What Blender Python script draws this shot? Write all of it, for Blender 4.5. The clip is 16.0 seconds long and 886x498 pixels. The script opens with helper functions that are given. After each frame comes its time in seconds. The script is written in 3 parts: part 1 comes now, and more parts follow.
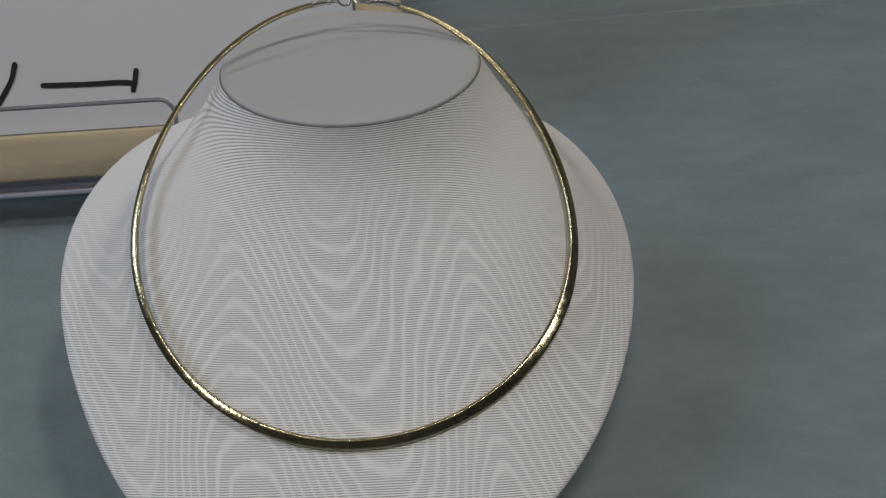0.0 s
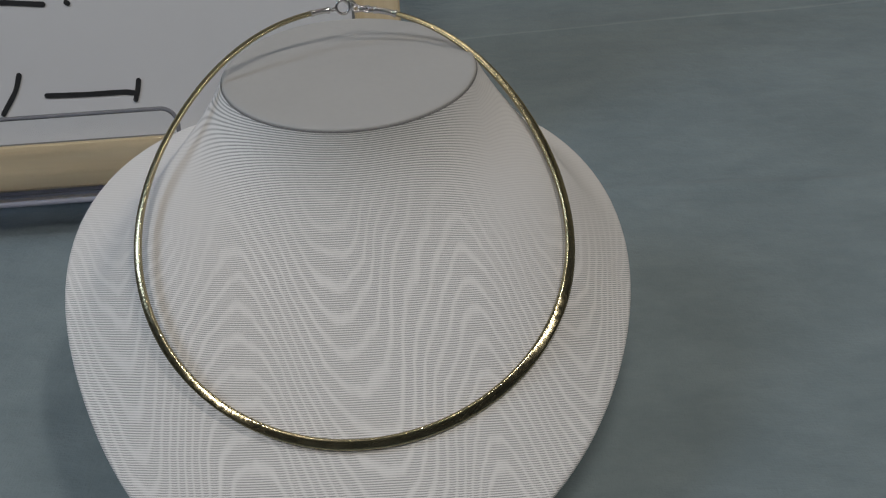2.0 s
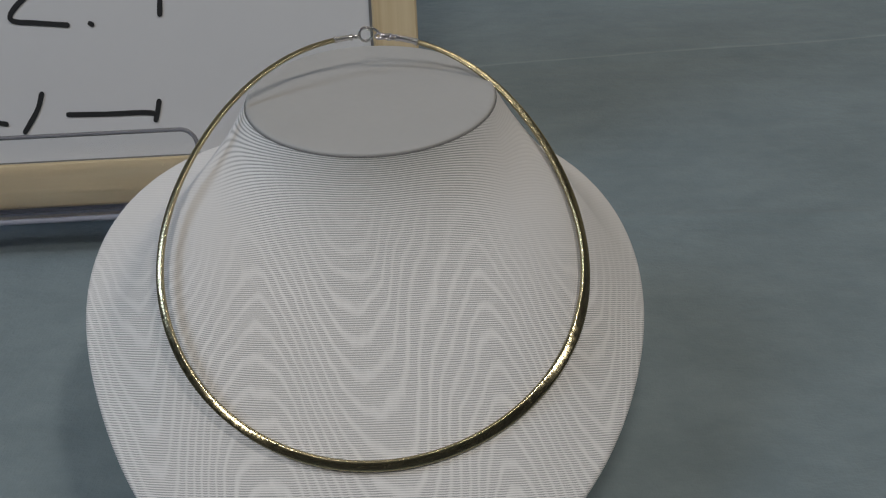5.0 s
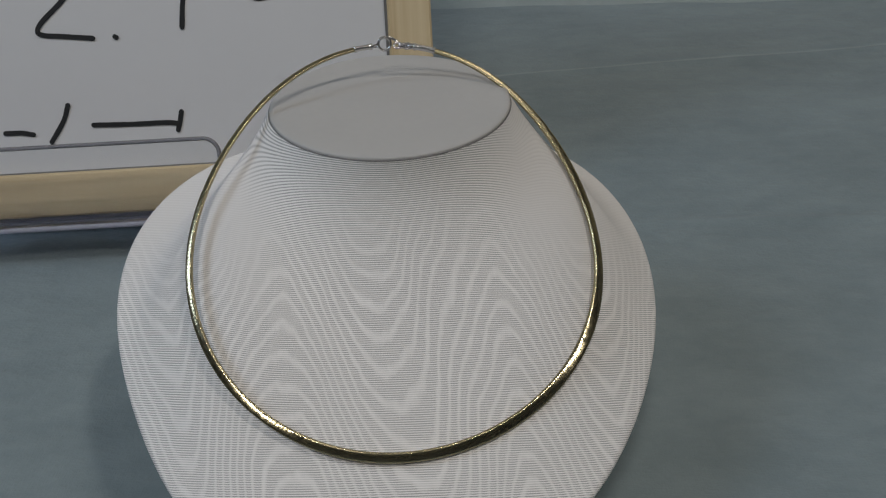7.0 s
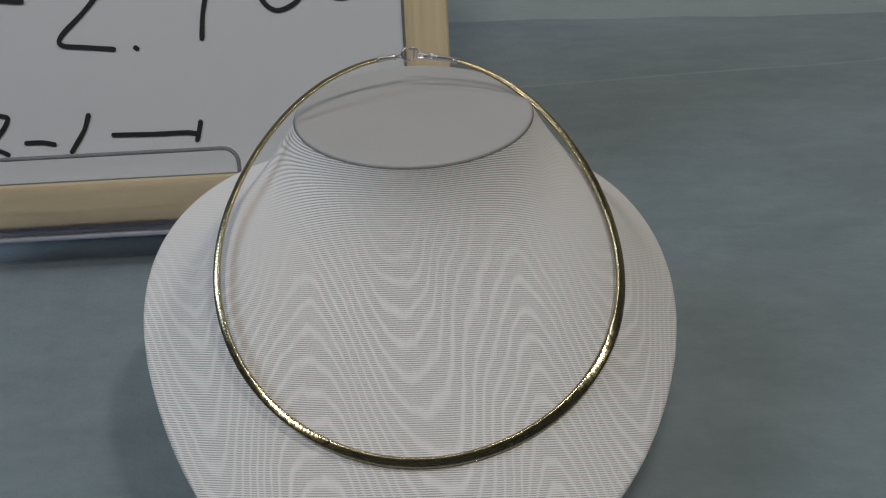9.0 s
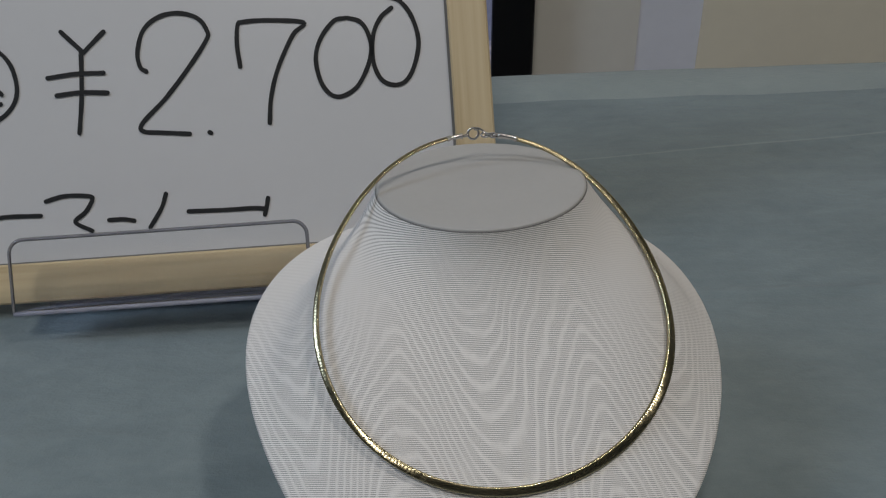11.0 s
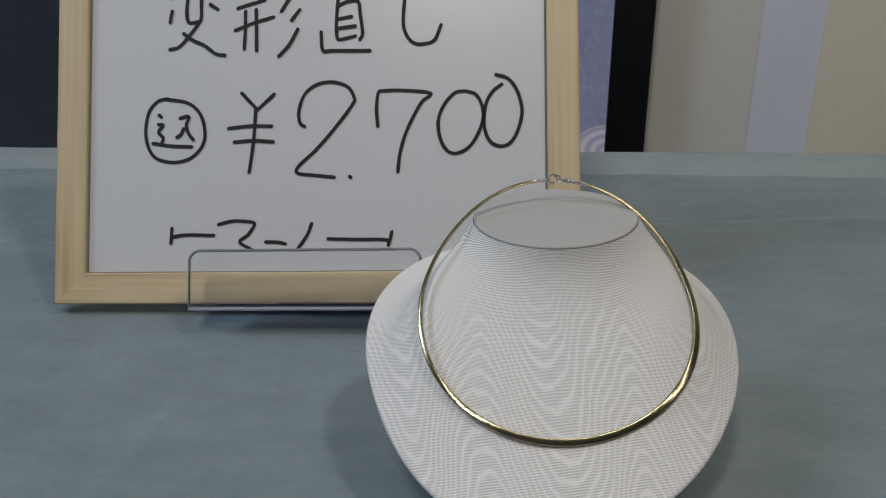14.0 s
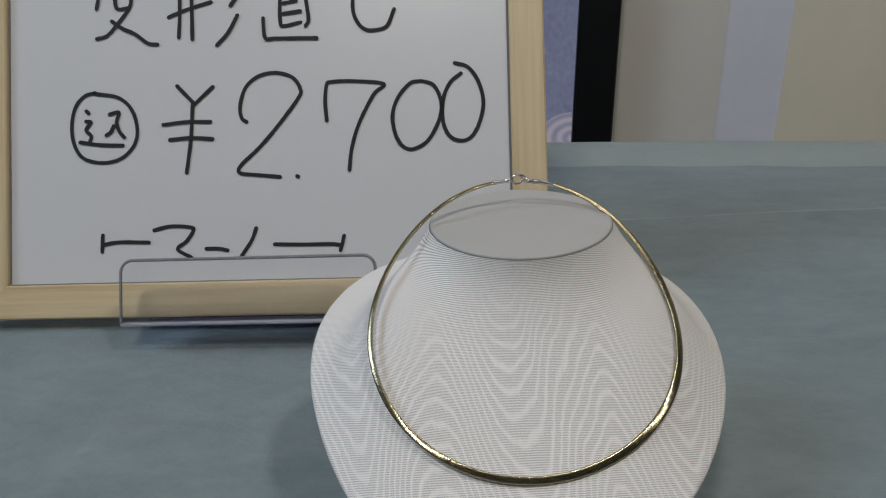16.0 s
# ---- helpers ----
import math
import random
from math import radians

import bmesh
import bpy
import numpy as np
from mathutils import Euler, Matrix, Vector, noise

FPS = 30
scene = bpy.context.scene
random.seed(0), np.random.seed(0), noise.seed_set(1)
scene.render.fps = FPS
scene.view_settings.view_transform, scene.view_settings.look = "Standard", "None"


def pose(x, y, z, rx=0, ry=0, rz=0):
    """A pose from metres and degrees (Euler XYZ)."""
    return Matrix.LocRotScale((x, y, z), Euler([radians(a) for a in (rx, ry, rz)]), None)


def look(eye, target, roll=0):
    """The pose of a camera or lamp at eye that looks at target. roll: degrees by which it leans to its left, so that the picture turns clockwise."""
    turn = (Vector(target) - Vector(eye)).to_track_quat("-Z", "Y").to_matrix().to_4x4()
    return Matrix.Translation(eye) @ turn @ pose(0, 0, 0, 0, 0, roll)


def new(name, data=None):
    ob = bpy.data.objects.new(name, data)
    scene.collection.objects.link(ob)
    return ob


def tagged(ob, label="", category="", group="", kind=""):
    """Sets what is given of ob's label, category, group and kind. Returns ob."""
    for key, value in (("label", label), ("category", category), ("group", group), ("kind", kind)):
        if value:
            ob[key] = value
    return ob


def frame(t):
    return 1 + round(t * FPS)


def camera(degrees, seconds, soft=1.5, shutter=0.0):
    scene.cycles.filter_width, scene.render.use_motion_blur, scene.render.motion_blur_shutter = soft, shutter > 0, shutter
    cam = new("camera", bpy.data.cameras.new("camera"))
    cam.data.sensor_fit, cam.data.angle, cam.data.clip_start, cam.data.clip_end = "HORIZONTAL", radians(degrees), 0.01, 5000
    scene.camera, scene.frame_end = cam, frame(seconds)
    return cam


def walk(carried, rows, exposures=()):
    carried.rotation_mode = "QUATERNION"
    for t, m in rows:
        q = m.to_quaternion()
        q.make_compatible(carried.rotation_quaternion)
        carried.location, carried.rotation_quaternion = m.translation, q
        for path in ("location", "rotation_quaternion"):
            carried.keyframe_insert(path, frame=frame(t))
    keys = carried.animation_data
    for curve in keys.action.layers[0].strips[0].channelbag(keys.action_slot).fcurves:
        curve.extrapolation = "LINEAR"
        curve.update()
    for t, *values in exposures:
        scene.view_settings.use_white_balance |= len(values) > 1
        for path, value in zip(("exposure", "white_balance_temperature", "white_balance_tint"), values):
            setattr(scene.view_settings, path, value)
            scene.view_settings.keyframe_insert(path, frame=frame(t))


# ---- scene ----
cam = camera(49.8, 16.0, soft=1.2)
ROWS = [
    (0.0, 0.0000, 0.0000, 0.2100, 53.50, 1.30, -0.00),
    (0.5, 0.0011, -0.0008, 0.2098, 53.74, 1.51, -0.02),
    (1.0, 0.0017, -0.0006, 0.2094, 53.85, 1.59, -0.07),
    (1.5, 0.0017, -0.0028, 0.2108, 53.94, 1.66, -0.01),
    (2.0, 0.0013, -0.0039, 0.2108, 54.06, 1.76, -0.09),
    (2.5, 0.0017, -0.0050, 0.2109, 54.32, 1.70, 0.02),
    (3.0, 0.0019, -0.0026, 0.2133, 54.61, 1.60, 0.19),
    (3.5, 0.0020, -0.0032, 0.2143, 54.98, 1.16, 0.33),
    (4.0, 0.0011, -0.0034, 0.2122, 55.21, 0.96, 0.56),
    (6.5, -0.0045, -0.0145, 0.2151, 56.03, 1.40, 1.15),
    (7.0, -0.0037, -0.0160, 0.2153, 56.33, 1.54, 1.20),
    (7.5, -0.0038, -0.0161, 0.2152, 56.88, 1.42, 1.15),
    (8.0, -0.0066, -0.0176, 0.2154, 57.19, 1.15, 1.25),
    (10.3, -0.0180, -0.0265, 0.2151, 57.22, 2.41, 1.63),
    (10.5, -0.0258, -0.0348, 0.2211, 57.48, 2.63, 1.41),
    (11.0, -0.0289, -0.0527, 0.2284, 61.89, 2.37, 1.16),
    (11.5, -0.0233, -0.1029, 0.2409, 64.52, 2.32, 5.19),
    (12.0, -0.0196, -0.1254, 0.2465, 67.17, 2.64, 8.91),
    (12.5, -0.0119, -0.1334, 0.2483, 69.45, 2.22, 9.52),
    (13.0, -0.0086, -0.1476, 0.2469, 68.63, 2.00, 9.99),
    (13.5, -0.0095, -0.1471, 0.2476, 68.41, 1.86, 9.62),
    (14.0, -0.0080, -0.1473, 0.2443, 67.31, 2.10, 9.28),
    (14.5, -0.0084, -0.1460, 0.2445, 66.93, 2.16, 8.96),
    (15.0, -0.0094, -0.1432, 0.2431, 66.83, 2.21, 8.91),
    (15.5, -0.0084, -0.1325, 0.2421, 66.89, 2.31, 8.19),
    (16.0, -0.0093, -0.1039, 0.2361, 66.41, 2.23, 7.16),
]
EXPOSURES = [(0.0, -0.42), (4.0, -0.42), (8.0, -0.42), (10.5, -0.42), (11.5, -0.38), (12.5, -0.38), (13.0, -0.27), (13.5, -0.20), (14.5, -0.14), (16.0, -0.12)]
walk(cam, [(t, pose(x, y, z, rx, ry, rz)) for t, x, y, z, rx, ry, rz in ROWS], EXPOSURES)

# ---- world, lamps, exposure ----
world = bpy.data.worlds.new("world")
scene.world = world
world.use_nodes = True
world.node_tree.nodes["Background"].inputs[0].default_value = (0.5, 0.55, 0.65, 1)
world.node_tree.nodes["Background"].inputs[1].default_value = 0.16


def area_lamp(name, eye, target, size, power, colour, size_y=None):
    data = bpy.data.lights.new(name, "AREA")
    data.shape, data.size, data.size_y = "RECTANGLE", size, size_y or size
    data.energy, data.color = power, colour
    lamp = new(name, data)
    lamp.matrix_world = look(eye, target)
    return lamp


area_lamp("ceiling_lamp_key", (0.62, -0.20, 1.55), (-0.05, 0.25, 0.0), 0.12, 5.8, (1.0, 0.945, 0.88))
area_lamp("ceiling_lamp_overhead", (-0.16, -0.75, 1.60), (-0.10, 0.25, 0.0), 0.22, 8.4, (1.0, 0.955, 0.90), 0.22)
area_lamp("ceiling_lamp_cool", (-1.5, -0.1, 1.50), (-0.4, 0.4, 0.0), 0.6, 11.5, (0.62, 0.78, 1.0))
# added fill, no known lamp there: brightens the partition behind the table
area_lamp("added_wall_fill", (0.55, 0.55, 1.70), (0.35, 1.1, 0.0), 0.3, 1.7, (1.0, 0.95, 0.88))


# ---- materials ----
def material(name, base=(0.8, 0.8, 0.8), rough=0.5, metal=0.0):
    m = bpy.data.materials.new(name)
    m.use_nodes = True
    b = m.node_tree.nodes["Principled BSDF"]
    b.inputs["Base Color"].default_value = (*base, 1)
    b.inputs["Roughness"].default_value = rough
    b.inputs["Metallic"].default_value = metal
    return m, m.node_tree.nodes, m.node_tree.links, b


def node(nodes, kind, **values):
    n = nodes.new(kind)
    for key, value in values.items():
        n.inputs[key.replace("_", " ")].default_value = value
    return n


def ramp(nodes, stops):
    n = nodes.new("ShaderNodeValToRGB")
    while len(n.color_ramp.elements) < len(stops):
        n.color_ramp.elements.new(0.5)
    for e, (at, col) in zip(n.color_ramp.elements, stops):
        e.position, e.color = at, (*col, 1)
    return n


def maths(nodes, links, operation, a, b=None):
    n = nodes.new("ShaderNodeMath")
    n.operation = operation
    for i, v in enumerate((a, b)):
        if v is None:
            continue
        if isinstance(v, (int, float)):
            n.inputs[i].default_value = v
        else:
            links.new(v, n.inputs[i])
    return n.outputs[0]


def bump(nodes, links, shader, height, strength, distance):
    n = node(nodes, "ShaderNodeBump", Strength=strength, Distance=distance)
    links.new(height, n.inputs["Height"])
    links.new(n.outputs[0], shader.inputs["Normal"])
    return n


def noise_of(nodes, links, vector, scale, detail=4.0, rough=0.55):
    n = node(nodes, "ShaderNodeTexNoise", Scale=scale, Detail=detail, Roughness=rough)
    links.new(vector, n.inputs["Vector"])
    return n.outputs["Fac"]


def stretched(nodes, links, vector, scale):
    n = nodes.new("ShaderNodeMapping")
    n.inputs["Scale"].default_value = scale
    links.new(vector, n.inputs["Vector"])
    return n.outputs[0]


def plain(name, base, rough, spread=0.08, scale=6.0, metal=0.0, grain=0.0):
    """A surface with a slow and a fine variation of its colour."""
    m, n, l, b = material(name, base, rough, metal)
    where = n.new("ShaderNodeTexCoord").outputs["Object"]
    slow, fine = noise_of(n, l, where, scale), noise_of(n, l, where, scale * 14)
    mix = maths(n, l, "ADD", maths(n, l, "MULTIPLY", slow, 0.7), maths(n, l, "MULTIPLY", fine, 0.3))
    r = ramp(n, ((0.3, tuple(c * (1 - spread) for c in base)), (0.7, tuple(min(1, c * (1 + spread)) for c in base))))
    l.new(mix, r.inputs[0])
    l.new(r.outputs[0], b.inputs["Base Color"])
    if grain:
        bump(n, l, b, fine, 0.4, grain)
    return m


def cloth_material(name, light, dark):
    """Plain-woven cotton: slow patches, horizontal slubs, blotches and the weave itself."""
    m, n, l, b = material(name, light, 0.85)
    where = n.new("ShaderNodeTexCoord").outputs["Object"]
    slow = noise_of(n, l, stretched(n, l, where, (1, 1.6, 1)), 6.0, 3.0)
    streak = noise_of(n, l, stretched(n, l, where, (1, 2.0, 1)), 20.0, 4.0, 0.6)
    slub = noise_of(n, l, stretched(n, l, where, (22, 260, 22)), 1.0, 3.0, 0.6)
    blotch = noise_of(n, l, stretched(n, l, where, (1, 1.7, 1)), 75.0, 4.0, 0.65)
    weave_a = noise_of(n, l, stretched(n, l, where, (300, 2400, 300)), 1.0, 1.0)
    weave_b = noise_of(n, l, stretched(n, l, where, (2400, 300, 300)), 1.0, 1.0)
    weave = maths(n, l, "ADD", weave_a, weave_b)
    mix = maths(n, l, "MULTIPLY", slow, 0.30)
    for layer, share in ((streak, 0.34), (slub, 0.05), (blotch, 0.20), (weave, 0.05)):
        mix = maths(n, l, "ADD", mix, maths(n, l, "MULTIPLY", layer, share))
    r = ramp(n, ((0.40, dark), (0.62, light)))
    l.new(mix, r.inputs[0])
    # ironed creases: the light on each crest is painted in as a paler line
    split = n.new("ShaderNodeSeparateXYZ")
    l.new(where, split.inputs[0])
    x, y = split.outputs[0], split.outputs[1]
    wobble = noise_of(n, l, stretched(n, l, where, (14, 1, 1)), 1.0, 2.0)
    highlight = 0.0
    for start, slope, side, edge in ((0.4775, 0.15, "GREATER_THAN", -0.03), (0.417, 0.01, "LESS_THAN", -0.30)):
        path = maths(n, l, "ADD", maths(n, l, "MULTIPLY", x, slope), maths(n, l, "ADD", maths(n, l, "MULTIPLY", wobble, 0.014), start))
        off = maths(n, l, "ABSOLUTE", maths(n, l, "SUBTRACT", y, path))
        crest = maths(n, l, "MAXIMUM", maths(n, l, "SUBTRACT", 1.0, maths(n, l, "MULTIPLY", off, 300.0)), 0.0)
        highlight = maths(n, l, "ADD", highlight, maths(n, l, "MULTIPLY", crest, maths(n, l, side, x, edge)))
    pale = n.new("ShaderNodeMix")
    pale.data_type = "RGBA"
    l.new(maths(n, l, "MULTIPLY", highlight, maths(n, l, "MULTIPLY", streak, 0.7)), pale.inputs["Factor"])
    l.new(r.outputs[0], pale.inputs["A"])
    pale.inputs["B"].default_value = (*(min(1.0, c * 1.6) for c in light), 1)
    l.new(pale.outputs["Result"], b.inputs["Base Color"])
    b.inputs["Sheen Weight"].default_value = 0.15
    fine = bump(n, l, b, weave, 0.25, 0.0004)
    pucker = node(n, "ShaderNodeBump", Strength=0.5, Distance=0.0028)
    l.new(maths(n, l, "ADD", blotch, streak), pucker.inputs["Height"])
    l.new(pucker.outputs[0], fine.inputs["Normal"])
    return m


def moire_material(name):
    """White ribbed silk with a watered pattern, on the bust's fabric coordinates (metres)."""
    m, n, l, b = material(name, (0.8, 0.78, 0.77), 0.55)
    uv = n.new("ShaderNodeUVMap")
    uv.uv_map = "fabric"
    split = n.new("ShaderNodeSeparateXYZ")
    l.new(uv.outputs[0], split.inputs[0])
    u, v = split.outputs[0], split.outputs[1]
    times = lambda x, y: maths(n, l, "MULTIPLY", x, y)
    plus = lambda x, y: maths(n, l, "ADD", x, y)
    half = lambda x: plus(times(x, 0.5), 0.5)
    # arches of the watered pattern: contour lines of a folded field
    wander = noise_of(n, l, stretched(n, l, uv.outputs[0], (22, 9, 1)), 1.0, 1.5)
    jitter = noise_of(n, l, stretched(n, l, uv.outputs[0], (150, 55, 1)), 1.0, 2.0)
    fold = maths(n, l, "SINE", plus(plus(times(u, 2 * math.pi / 0.057), 0.5), times(wander, 2.6)))
    field = plus(plus(v, times(fold, 0.034)), plus(times(wander, 0.04), times(jitter, 0.009)))
    wave = maths(n, l, "SINE", times(field, 2 * math.pi / 0.0084))
    below = ramp(n, ((0.12, (0.2, 0.2, 0.2)), (0.32, (1, 1, 1))))
    l.new(times(v, 10.0), below.inputs[0])
    # straight ribs with the least unevenness of the thread
    thread = noise_of(n, l, stretched(n, l, uv.outputs[0], (45, 500, 1)), 1.0, 2.0)
    rib = half(maths(n, l, "SINE", times(plus(plus(v, times(times(wave, below.outputs[0]), 0.000035)), times(thread, 0.00010)), 2 * math.pi / 0.00058)))
    patch = noise_of(n, l, stretched(n, l, uv.outputs[0], (420, 45, 1)), 1.0, 3.0)
    broad = noise_of(n, l, stretched(n, l, uv.outputs[0], (60, 40, 1)), 1.0, 2.0)
    line = ramp(n, ((0.55, (0, 0, 0)), (1.0, (1, 1, 1))))
    l.new(half(wave), line.inputs[0])
    shine = times(times(line.outputs[0], below.outputs[0]), times(plus(patch, broad), 0.88))
    # the ribs read darker between the pressed, brighter lines
    depth = maths(n, l, "SUBTRACT", 0.64, times(shine, 0.39))
    # drawn smooth where the cloth is pulled round the sides of the neck
    aside = ramp(n, ((0.27, (0, 0, 0)), (0.40, (1, 1, 1))))
    l.new(times(maths(n, l, "ABSOLUTE", plus(u, 0.026)), 10.0), aside.inputs[0])
    high = ramp(n, ((0.12, (0.9, 0.9, 0.9)), (0.46, (0, 0, 0))))
    l.new(times(v, 10.0), high.inputs[0])
    depth = times(depth, maths(n, l, "SUBTRACT", 1.0, times(aside.outputs[0], high.outputs[0])))
    value = maths(n, l, "SUBTRACT", 1.0, times(maths(n, l, "POWER", rib, 1.9), depth))
    value = maths(n, l, "SUBTRACT", value, times(times(aside.outputs[0], high.outputs[0]), 0.22))
    r = ramp(n, ((0.12, (0.125, 0.115, 0.11)), (1.0, (0.97, 0.945, 0.92))))
    l.new(value, r.inputs[0])
    l.new(r.outputs[0], b.inputs["Base Color"])
    l.new(maths(n, l, "SUBTRACT", 0.62, times(shine, 0.15)), b.inputs["Roughness"])
    bump(n, l, b, maths(n, l, "SUBTRACT", 1.0, rib), 0.12, 0.0003)
    return m


def wood_material(name):
    m, n, l, b = material(name, (0.6, 0.47, 0.28), 0.45)
    where = n.new("ShaderNodeTexCoord").outputs["Object"]
    grain = noise_of(n, l, stretched(n, l, where, (7, 260, 260)), 1.0, 4.0)
    slow = noise_of(n, l, stretched(n, l, where, (9, 40, 40)), 1.0, 2.0)
    pore = noise_of(n, l, stretched(n, l, where, (60, 1500, 1500)), 1.0, 1.0)
    mix = maths(n, l, "ADD", maths(n, l, "MULTIPLY", grain, 0.55), maths(n, l, "MULTIPLY", slow, 0.45))
    r = ramp(n, ((0.36, (0.46, 0.33, 0.17)), (0.5, (0.62, 0.48, 0.28)), (0.66, (0.70, 0.57, 0.36))))
    l.new(mix, r.inputs[0])
    l.new(r.outputs[0], b.inputs["Base Color"])
    bump(n, l, b, maths(n, l, "ADD", grain, pore), 0.15, 0.0004)
    return m


def glass_material(name, tint, clear=1.0):
    m, n, l, b = material(name, tint, 0.03)
    b.inputs["Transmission Weight"].default_value = clear
    b.inputs["IOR"].default_value = 1.49
    where = n.new("ShaderNodeTexCoord").outputs["Object"]
    r = ramp(n, ((0.45, (0.01, 0.01, 0.01)), (0.80, (0.06, 0.06, 0.06))))
    l.new(noise_of(n, l, where, 60.0), r.inputs[0])
    l.new(r.outputs[0], b.inputs["Roughness"])
    return m


def metal_material(name, base, rough, scale):
    m, n, l, b = material(name, base, rough, 1.0)
    where = n.new("ShaderNodeTexCoord").outputs["Object"]
    fine = noise_of(n, l, where, scale)
    r = ramp(n, ((0.3, (rough * 0.6,) * 3), (0.7, (rough * 1.5,) * 3)))
    l.new(fine, r.inputs[0])
    l.new(r.outputs[0], b.inputs["Roughness"])
    bump(n, l, b, fine, 0.06, 0.0002)
    return m


def screen_material(name):
    """A lit display: dark at one side, a blue-grey close-up with a pale ring at the other."""
    m, n, l, b = material(name, (0.01, 0.01, 0.012), 0.15)
    uv = n.new("ShaderNodeTexCoord").outputs["Object"]
    split = n.new("ShaderNodeSeparateXYZ")
    l.new(uv, split.inputs[0])
    grit = noise_of(n, l, stretched(n, l, uv, (1, 1, 0.7)), 150.0, 5.0, 0.7)
    slow = noise_of(n, l, uv, 14.0, 3.0)
    r = ramp(n, ((0.30, (0.06, 0.066, 0.105)), (0.42, (0.112, 0.122, 0.195)), (0.60, (0.135, 0.148, 0.225)), (0.70, (0.17, 0.185, 0.26)), (0.78, (0.50, 0.52, 0.58))))
    l.new(maths(n, l, "ADD", maths(n, l, "MULTIPLY", grit, 0.7), maths(n, l, "MULTIPLY", slow, 0.3)), r.inputs[0])
    # pale ring low at the lit side
    dx = maths(n, l, "MULTIPLY", maths(n, l, "ADD", split.outputs[0], -0.648), 1.0)
    dz = maths(n, l, "MULTIPLY", maths(n, l, "ADD", split.outputs[2], -0.022), 1.25)
    far = maths(n, l, "SQRT", maths(n, l, "ADD", maths(n, l, "MULTIPLY", dx, dx), maths(n, l, "MULTIPLY", dz, dz)))
    rings = maths(n, l, "ADD", maths(n, l, "MULTIPLY", maths(n, l, "SINE", maths(n, l, "MULTIPLY", far, 420.0)), 0.25), 0.45)
    inside = maths(n, l, "LESS_THAN", far, 0.046)
    pale = n.new("ShaderNodeMix")
    pale.data_type = "RGBA"
    l.new(maths(n, l, "MULTIPLY", inside, rings), pale.inputs["Factor"])
    l.new(r.outputs[0], pale.inputs["A"])
    pale.inputs["B"].default_value = (0.36, 0.32, 0.36, 1)
    side = ramp(n, ((0.74, (0.09, 0.11, 0.10)), (0.96, (1, 1, 1))))
    l.new(maths(n, l, "ADD", split.outputs[0], 0.9), side.inputs[0])
    mul = n.new("ShaderNodeMix")
    mul.data_type, mul.blend_type = "RGBA", "MULTIPLY"
    mul.inputs["Factor"].default_value = 1.0
    l.new(pale.outputs["Result"], mul.inputs["A"])
    l.new(side.outputs[0], mul.inputs["B"])
    l.new(mul.outputs["Result"], b.inputs["Emission Color"])
    b.inputs["Emission Strength"].default_value = 1.0
    return m


M_CLOTH = cloth_material("teal_cloth", (0.252, 0.308, 0.322), (0.182, 0.228, 0.241))
M_HEM = cloth_material("pale_hem", (0.325, 0.372, 0.368), (0.28, 0.328, 0.328))
M_SILK = moire_material("moire_silk")
M_CAP = plain("satin_cap", (0.47, 0.46, 0.445), 0.6, 0.04, 30.0, grain=0.0002)
M_WOOD = wood_material("pale_pine")
M_WHITE = plain("whiteboard_enamel", (0.70, 0.70, 0.71), 0.28, 0.02, 9.0)
M_INK = plain("black_marker", (0.010, 0.010, 0.011), 0.7, 0.3, 120.0)
M_GAP = plain("dark_joint", (0.20, 0.195, 0.19), 0.8, 0.1, 60.0)
M_ACRYLIC = glass_material("clear_acrylic", (0.97, 0.98, 0.99))
M_ACRYLIC_EDGE = glass_material("polished_acrylic_edge", (0.42, 0.42, 0.46), 0.6)
# milky lavender tint paints in the light that bend and ledge catch
M_ACRYLIC_FOOT = glass_material("lavender_lit_acrylic", (0.80, 0.80, 0.92), 0.6)
M_GOLD = metal_material("yellow_gold", (0.42, 0.365, 0.225), 0.19, 900.0)
M_SILVER = metal_material("bright_silver", (0.66, 0.64, 0.62), 0.13, 700.0)
M_BEZEL = plain("black_plastic", (0.004, 0.0035, 0.004), 0.35, 0.2, 40.0)
M_SCREEN = screen_material("lit_screen")
M_PANEL_A = plain("beige_partition", (0.80, 0.765, 0.69), 0.7, 0.04, 3.0, grain=0.0005)
M_PANEL_B = plain("cream_partition", (0.90, 0.83, 0.67), 0.7, 0.04, 3.0, grain=0.0005)
M_POST = plain("blue_white_post", (0.84, 0.85, 0.93), 0.5, 0.04, 5.0)
M_WALL = plain("plain_wall", (0.80, 0.81, 0.83), 0.8, 0.04, 2.0, grain=0.001)
M_CEILING = plain("grey_ceiling", (0.52, 0.52, 0.53), 0.8, 0.08, 2.0, grain=0.001)
M_HALL = plain("grey_hall_wall", (0.64, 0.64, 0.66), 0.8, 0.05, 2.0, grain=0.001)
M_FLOOR = plain("grey_floor", (0.46, 0.47, 0.48), 0.6, 0.12, 3.0, grain=0.001)
M_BACKING = plain("grey_backing", (0.3, 0.3, 0.3), 0.7, 0.1, 20.0)


# ---- mesh helpers ----
def mesh_object(name, bm, mat, smooth=True):
    me = bpy.data.meshes.new(name)
    bmesh.ops.recalc_face_normals(bm, faces=bm.faces)
    bm.to_mesh(me)
    bm.free()
    me.materials.append(mat)
    if smooth:
        me.shade_smooth()
    return new(name, me)


def part(name, bm, mat, parent, label="", smooth=False, m=None):
    ob = mesh_object(name, bm, mat, smooth)
    ob.parent = parent
    if m is not None:
        ob.matrix_local = m
    if label:
        ob["label"] = label
    return ob


def empty(name, m):
    ob = new(name)
    ob.empty_display_size = 0.02
    ob.matrix_world = m
    return ob


